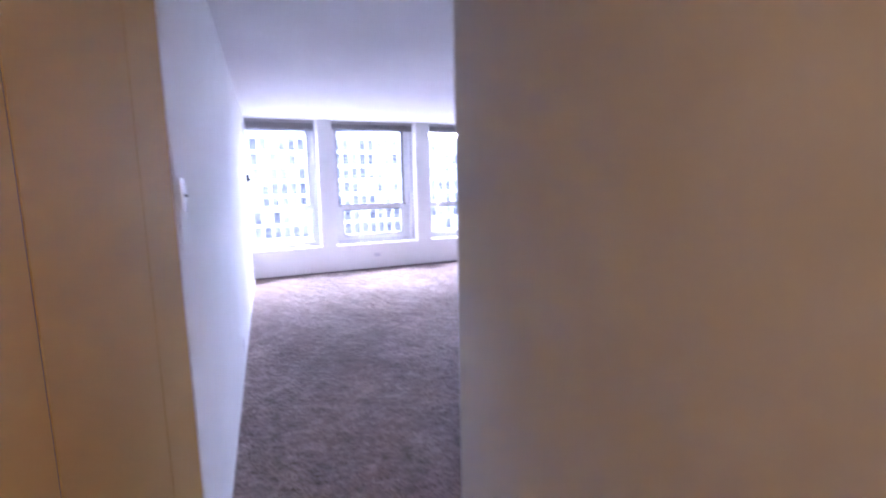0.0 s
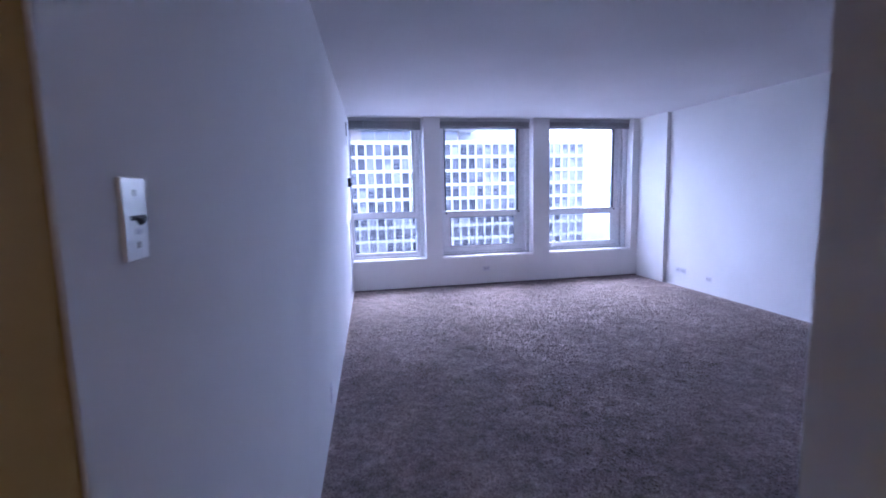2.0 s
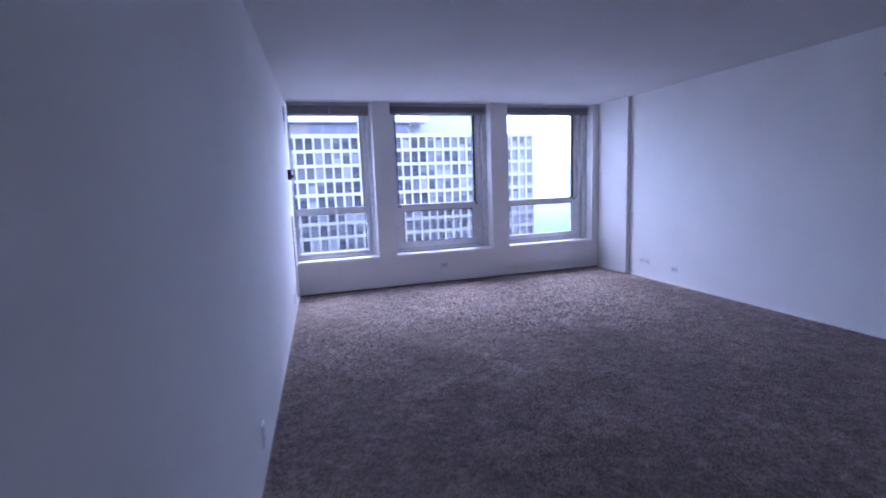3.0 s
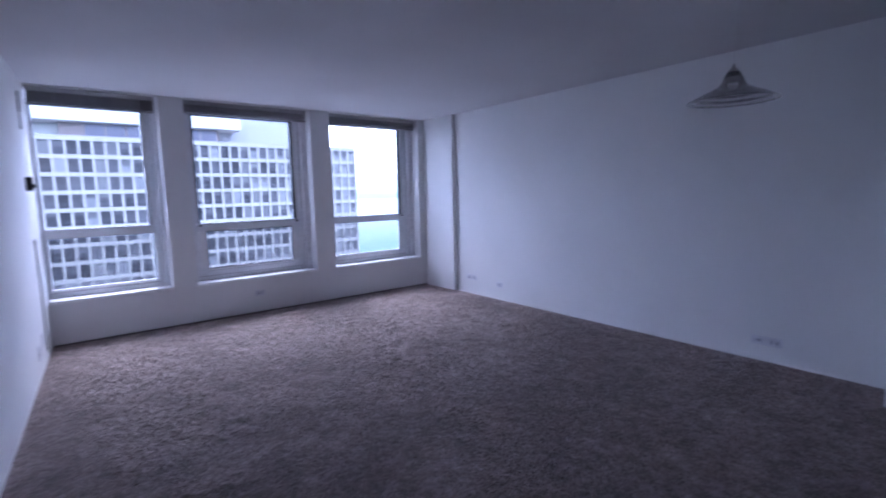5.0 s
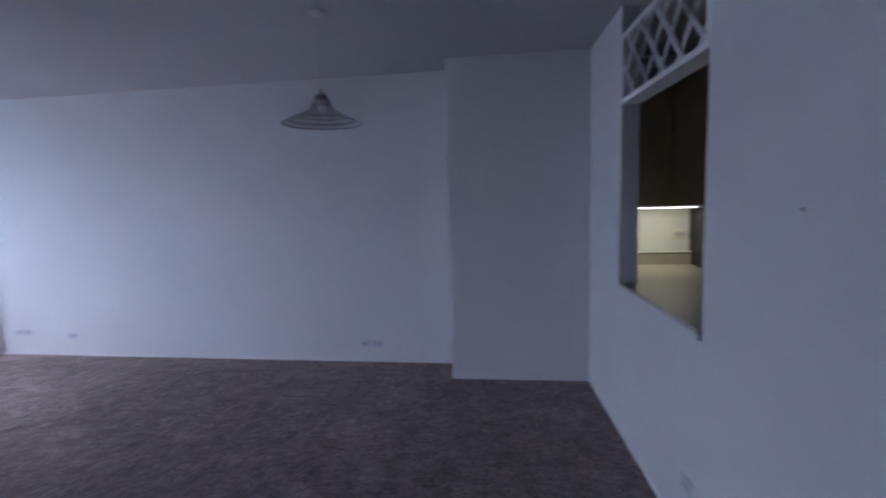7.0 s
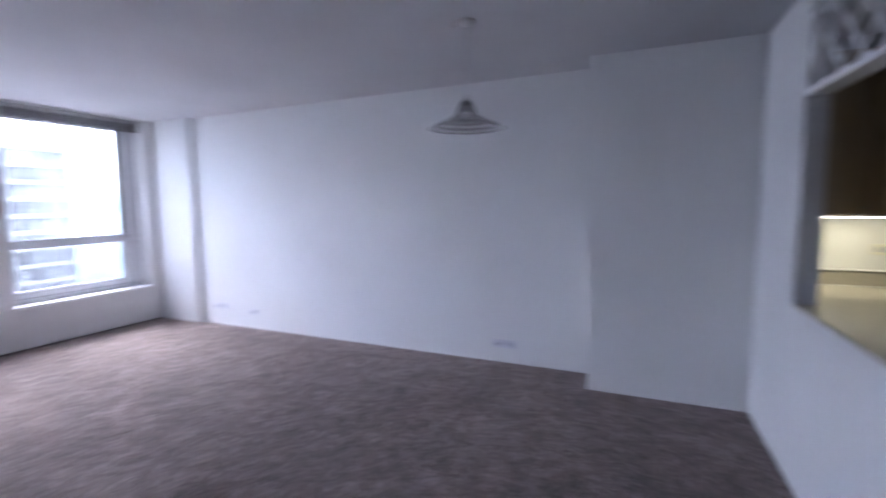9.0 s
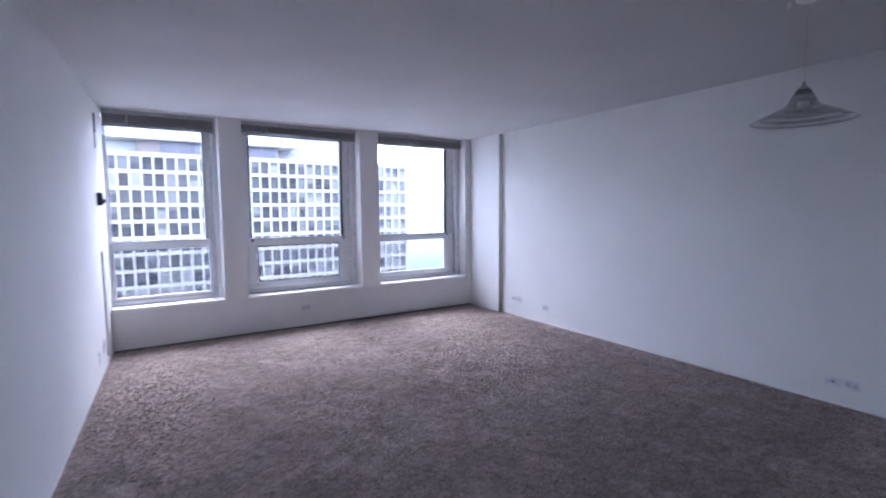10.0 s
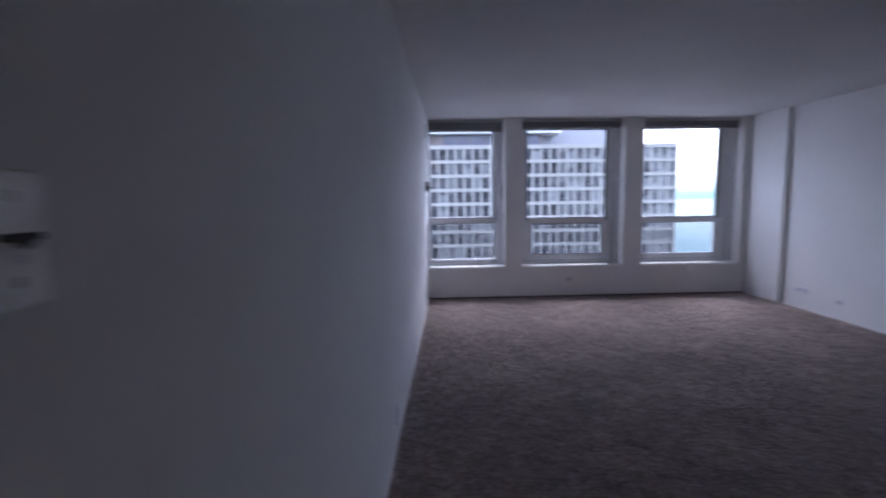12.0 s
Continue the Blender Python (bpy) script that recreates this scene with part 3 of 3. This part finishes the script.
# ---- pendant lamp ----
def pendant(x, y):
    p = thing("pendant_lamp", "pendant lamp with a flat frosted cone shade, unlit", "lamp", pose(x, y, H))
    bm = bmesh.new()
    lathe(bm, [(0.0, 0.0), (0.05, 0.0), (0.052, -0.010), (0.04, -0.022), (0.010, -0.029), (0.0, -0.029)])
    part("canopy", bm, PLATE, p, "white ceiling rose", True)
    boxed("hook", PLATE, p, "", 0.003, (-0.01, 0.004, 0.07, 0.09, -0.03, 0.0))
    bm = bmesh.new()
    lathe(bm, [(0.002, -0.03), (0.002, -0.43)], 10)
    part("cord", bm, CEIL, p, "thin pale cord", True)
    bm = bmesh.new()
    lathe(bm, [(0.0, -0.405), (0.006, -0.405), (0.009, -0.425), (0.02, -0.432), (0.028, -0.442), (0.028, -0.446), (0.0, -0.446)], 32)
    part("cap", bm, METAL, p, "dull metal cap", True)
    bm = bmesh.new()
    lathe(bm, [(0.0, -0.4465), (0.030, -0.4465), (0.034, -0.452), (0.034, -0.470), (0.0, -0.470)], 32)
    part("collar", bm, CAP, p, "dark collar gripping the shade", True)
    bm = bmesh.new()
    bell = [(0.036, -0.455), (0.048, -0.475), (0.060, -0.505), (0.078, -0.525), (0.12, -0.545), (0.17, -0.568), (0.222, -0.596)]
    outer = []            # pressed glass: fine rings round the bell
    for (r0, z0), (r1, z1) in zip(bell, bell[1:]):
        for k in range(6):
            f = k / 6
            outer.append((r0 + (r1 - r0) * f, z0 + (z1 - z0) * f + 0.0010 * math.sin(f * 4 * math.pi)))
    outer.append(bell[-1])
    inner = [(r - 0.003, z - 0.004) for r, z in outer[::-1]]
    rings = lathe(bm, outer + inner, 64)
    for k in range(64):
        bm.faces.new((rings[-1][k], rings[-1][(k + 1) % 64], rings[0][(k + 1) % 64], rings[0][k]))
    part("shade", bm, SHADE, p, "frosted flared cone shade", True)
    bm = bmesh.new()
    lathe(bm, [(0.0, -0.46), (0.015, -0.465), (0.017, -0.48), (0.026, -0.505), (0.024, -0.522), (0.012, -0.534), (0.0, -0.536)], 24)
    part("bulb", bm, PLATE, p, "white bulb", True)


pendant(3.09, -4.665)


# ---- plates on the walls; local x along the wall, y out of it, z up ----
def wall_plate(name, label, category, m, w, h, slots, group="", mat=OUTLET):
    ob = thing(name, label, category, m, group)
    boxed("plate", mat, ob, "", 0.0025, (-w / 2, w / 2, -0.002, 0.007, -h / 2, h / 2))
    for x, z, sw, sh, face in slots:
        boxed("socket" if face is SOCKET else "slot", face, ob, "", 0.0012, (x - sw / 2, x + sw / 2, 0.006, 0.0085 if face is SOCKET else 0.0092, z - sh / 2, z + sh / 2))
    return ob


def duplex(cx):
    out = []
    for dx in (-0.02, 0.02):
        out += [(cx + dx, 0, 0.03, 0.034, SOCKET), (cx + dx, 0.006, 0.008, 0.002, SLOT), (cx + dx, -0.006, 0.008, 0.002, SLOT), (cx + dx + 0.009, 0, 0.004, 0.004, SLOT)]
    return out


def on_east(y, z):
    return pose(east(y) , y, z, 0, 0, 90)


def on_west(y, z):
    return Matrix.Translation((west(y), y, z)) @ Matrix.Rotation(-math.pi / 2 - math.atan(SLANT), 4, "Z")


wall_plate("wall_outlet", "wide white double outlet plate low on the wall", "outlet", on_east(-4.49, 0.165), 0.215, 0.07, duplex(-0.055) + [(0.055, 0, 0.05, 0.03, SOCKET), (0.055, 0, 0.012, 0.010, SLOT)], "wall outlets")
wall_plate("wall_outlet", "wide white double outlet plate low on the wall", "outlet", on_east(-0.97, 0.222), 0.20, 0.07, duplex(-0.05) + [(0.05, 0, 0.05, 0.03, SOCKET), (0.05, 0, 0.012, 0.010, SLOT)], "wall outlets")
wall_plate("wall_outlet", "small white outlet plate low on the wall", "outlet", on_east(-1.51, 0.19), 0.10, 0.065, duplex(0), "wall outlets")
wall_plate("wall_outlet", "small white outlet plate low on the party wall", "outlet", on_west(-3.88, 0.20), 0.07, 0.115, [(0, 0.02, 0.034, 0.03, SOCKET), (0, -0.02, 0.034, 0.03, SOCKET), (0, 0.024, 0.002, 0.008, SLOT), (0, -0.016, 0.002, 0.008, SLOT)], "wall outlets")
wall_plate("wall_outlet", "small white outlet plate low by the window", "outlet", on_west(-0.92, 0.20), 0.07, 0.115, [(0, 0.02, 0.034, 0.03, SOCKET), (0, -0.02, 0.034, 0.03, SOCKET), (0, 0.024, 0.002, 0.008, SLOT), (0, -0.016, 0.002, 0.008, SLOT)], "wall outlets")
wall_plate("wall_outlet", "small white outlet plate low by the window", "outlet", on_west(-0.62, 0.23), 0.07, 0.115, [(0, 0, 0.03, 0.05, SOCKET), (0, 0, 0.01, 0.01, SLOT)], "wall outlets")
wall_plate("wall_outlet", "small white outlet plate under the window", "outlet", pose(1.95, 0, 0.24, 0, 0, 180), 0.115, 0.07, duplex(0), "wall outlets")
wall_plate("wall_outlet", "white outlet plate low on the kitchen partition", "outlet", KM @ Matrix.Translation((1.685, 0, 0.24)), 0.115, 0.07, duplex(0), "wall outlets")

GLOSSY = plain("glossy_plate", (0.80, 0.80, 0.80), 0.22)
sw = thing("light_switch", "white light switch plate with a toggle", "switch", on_west(-6.078, 1.376))
boxed("plate", GLOSSY, sw, "", 0.002, (-0.024, 0.035, 0, 0.0045, -0.050, 0.051))
boxed("toggle_slot", SLOT, sw, "toggle darkened to take in its shadow slot", 0.001, (-0.021, 0.018, 0.004, 0.0052, -0.001, 0.005))
bm = bmesh.new()      # wedge-shaped toggle, pushed down; its shadow is put into the dark colour
vs = [bm.verts.new(p) for p in ((-0.016, 0.004, 0.004), (0.012, 0.004, 0.004), (-0.002, 0.004, -0.008), (-0.012, 0.011, 0.001), (0.006, 0.011, 0.001), (-0.003, 0.011, -0.005))]
for q in ((0, 1, 2), (5, 4, 3), (0, 3, 4, 1), (1, 4, 5, 2), (2, 5, 3, 0)):
    bm.faces.new([vs[k] for k in q])
part("toggle", bm, SLOT, sw, "toggle darkened to take in its shadow")
boxed("toggle_base", OUTLET, sw, "", 0.001, (-0.006, 0.008, 0.004, 0.0056, -0.018, -0.011))
for z in (-0.031, 0.032):
    boxed("screw", METAL, sw, "dull screw head", 0.0008, (-0.001, 0.007, 0.004, 0.0054, z - 0.004, z + 0.004))

box1 = thing("wall_box", "small black plastic box fixed to the wall by the window", "device", on_west(-0.42, 1.535))
boxed("body", BLACK, box1, "", 0.006, (-0.03, 0.03, 0, 0.042, -0.058, 0.058))
boxed("knob", BLACK, box1, "", 0.006, (-0.014, 0.014, 0.042, 0.062, -0.035, 0.0))

hk = thing("wall_hook", "small dull metal hook in the partition", "hook", KM @ Matrix.Translation((1.089, 0, 1.36)))
boxed("nail", METAL, hk, "", 0.0015, (-0.003, 0.003, 0, 0.009, -0.003, 0.003))
boxed("backplate", METAL, hk, "", 0.0015, (-0.004, 0.004, 0, 0.002, -0.009, 0.006))

cb = thing("cable", "thin dark cable running down the wall beside a white duct", "cable", on_west(-0.36, 0))
boxed("duct", TRIM, cb, "white cable duct", 0.002, (-0.012, 0.012, 0, 0.012, 0.06, 1.06))
boxed("lead", BLACK, cb, "", 0.001, (0.014, 0.021, 0, 0.007, 0.08, 1.05))
boxed("clip", METAL, cb, "", 0.001, (-0.014, 0.023, 0.0, 0.014, 0.98, 0.99))
# Shadow gap at the end of the wall, built as a dark strip.
br = thing("end_gap_strip", "slim dark strip for the shadow gap high at the wall end", "bracket", on_west(-0.34, 2.155))
boxed("strip", BLACK, br, "", 0.002, (-0.018, 0.018, 0, 0.010, -0.155, 0.155))
boxed("cover", PLATE, br, "", 0.002, (0.02, 0.032, 0, 0.012, -0.16, -0.02))

# ---- serving hatch lattice ----
lat = thing("hatch_lattice", "white painted diagonal lattice panel over the serving hatch", "lattice", KM)
boxed("bottom_rail", TRIM, lat, "", 0.003, (OP0 + 0.002, OP1 - 0.002, -0.10, 0.004, LAT0, LAT0 + 0.028))
boxed("top_rail", TRIM, lat, "", 0.003, (OP0 + 0.002, OP1 - 0.002, -0.035, 0.002, LAT1 - 0.022, LAT1))
for x in (OP0 + 0.002, OP1 - 0.027):
    boxed("side_rail", TRIM, lat, "", 0.002, (x, x + 0.025, -0.035, 0.002, LAT0 + 0.028, LAT1 - 0.022))


def strip(x, sign, y):
    """A lath at 45 degrees, clipped to the panel."""
    z0, z1 = LAT0 + 0.03, LAT1 - 0.024
    run = z1 - z0
    xa, xb, za, zb = x, x + sign * run, z0, z1
    lo, hi = OP0 + 0.03, OP1 - 0.03
    pts = []
    for px, pz in ((xa, za), (xb, zb)):
        cx = min(max(px, lo), hi)
        pz += (cx - px) * sign
        pts.append((cx, min(max(pz, z0), z1)))
    (xa, za), (xb, zb) = pts
    if abs(xa - xb) < 0.03:
        return
    n = 0.0085
    bm = bmesh.new()
    q = [(xa - n * sign, za + n), (xa + n * sign, za - n), (xb + n * sign, zb - n), (xb - n * sign, zb + n)]
    vs = [[bm.verts.new((a, yy, b)) for a, b in q] for yy in (y, y + 0.008)]
    bm.faces.new(vs[0])
    bm.faces.new(vs[1][::-1])
    for i in range(4):
        j = (i + 1) % 4
        bm.faces.new((vs[0][i], vs[1][i], vs[1][j], vs[0][j]))
    part("lath", bm, WALL, lat)


for k in range(-3, 9):
    strip(OP0 + 0.03 + k * 0.2, 1, -0.010)
    strip(OP0 + 0.03 + k * 0.2 + 0.09, -1, -0.022)
tagged(boxed("hatch_sill", STONE, None, "", 0.003, (OP0, OP1, -0.115, -0.0, OPS + 0.001, OPS + 0.02)), "narrow beige ledge inside the serving hatch", "ledge").matrix_world = KM
hb = thing("hatch_bracket", "tiny dark metal bracket at the corner of the hatch ledge", "bracket", KM)
boxed("plate", CAP, hb, "", 0.001, (OP0 - 0.004, OP0 + 0.014, 0.0005, 0.006, OPS - 0.014, OPS + 0.022))
boxed("pin", METAL, hb, "", 0.001, (OP0 + 0.002, OP0 + 0.008, 0.006, 0.010, OPS - 0.004, OPS + 0.002))

# ---- kitchen seen through the hatch ----
bm = bmesh.new()
box(bm, 1.1, 4.396, -7.05, -6.482, 0.805, 0.845, 0.004)
box(bm, 3.86, 4.396, -8.6, -7.021, 0.805, 0.845, 0.004)
wt = tagged(part("worktop", bm, STONE), "beige laminate L-shaped kitchen worktop", "worktop")
boxed("upstand", STONE, wt, "low beige upstand", 0.003, (4.36, 4.398, -8.6, -6.44, 0.846, 0.945))
# Highlight on the top edge and reflection at the foot, built as pale strips.
boxed("upstand_cap", PLATE, wt, "thin pale strip for the highlight along the upstand", 0.002, (4.352, 4.398, -8.6, -6.44, 0.9455, 0.953))
boxed("seal", PLATE, wt, "pale strip for the reflection at the foot of the upstand", 0.001, (4.352, 4.3595, -8.6, -6.44, 0.8455, 0.852))


def base_unit(m, w):
    u = thing("base_cabinet", "dark brown kitchen base cabinet", "cabinet", m, "base cabinets")
    boxed("body", WOOD, u, "", 0.002, (0, w, -0.45, 0, 0.09, 0.80))
    boxed("plinth", BLACK, u, "", 0, (0, w, -0.45, -0.05, 0, 0.09))
    d = boxed("door", WOOD, u, "", 0.003, (0.004, w - 0.004, 0.001, 0.02, 0.10, 0.79))
    boxed("knob", METAL, d, "dull metal knob", 0.004, (w - 0.06, w - 0.04, 0.02, 0.042, 0.68, 0.70))


for k in range(4):
    base_unit(pose(3.75 - k * 0.66, -7.03, 0, 0, 0, 180), 0.65)
for k in range(2):
    base_unit(pose(3.9, -7.7 - 0.72 * k, 0, 0, 0, 90), 0.66)


def upper_unit(y0, y1):
    u = thing("wall_cabinet", "dark brown kitchen wall cabinet", "cabinet", None, "wall cabinets")
    boxed("body", WOOD, u, "", 0.002, (4.16, 4.398, y0, y1, 1.315, 2.30))
    d = boxed("door", WOOD, u, "", 0.003, (4.14, 4.159, y0 + 0.003, y1 - 0.003, 1.318, 2.297))
    boxed("knob", METAL, d, "dull metal knob", 0.004, (4.118, 4.139, y0 + 0.03, y0 + 0.05, 1.35, 1.37))


for k in range(5):
    upper_unit(-6.86 - 0.42 * k, -6.445 - 0.42 * k)
st = thing("light_strip", "slim under-cabinet light strip, lit warm", "lamp")
boxed("housing", PLATE, st, "", 0.002, (4.165, 4.20, -7.06, -6.46, 1.302, 1.314))
boxed("diffuser", LED, st, "glowing warm diffuser", 0, (4.168, 4.197, -7.055, -6.465, 1.297, 1.3015))
lamp("strip_light", "AREA", LEDW, (0.97, 0.86, 0.46), look((4.182, -6.76, 1.294), (4.25, -6.76, 0.3)), w=0.58, h=0.02)
mw = thing("microwave_oven", "black microwave oven on the worktop", "microwave")
boxed("body", BLACK, mw, "", 0.008, (4.07, 4.44, -7.58, -7.09, 0.852, 1.29))
boxed("door", BLACK, mw, "", 0.004, (4.05, 4.069, -7.45, -7.10, 0.862, 1.28))
boxed("panel", METAL, mw, "", 0.003, (4.05, 4.069, -7.57, -7.46, 0.862, 1.28))
for y in (-7.55, -7.13):
    boxed("foot", BLACK, mw, "", 0, (4.2, 4.23, y, y + 0.03, 0.8455, 0.8515))
wall_plate("wall_outlet", "cream outlet plate over the worktop", "outlet", pose(east(-7.02), -7.02, 1.085, 0, 0, 90), 0.115, 0.07, duplex(0), "wall outlets", CREAM)
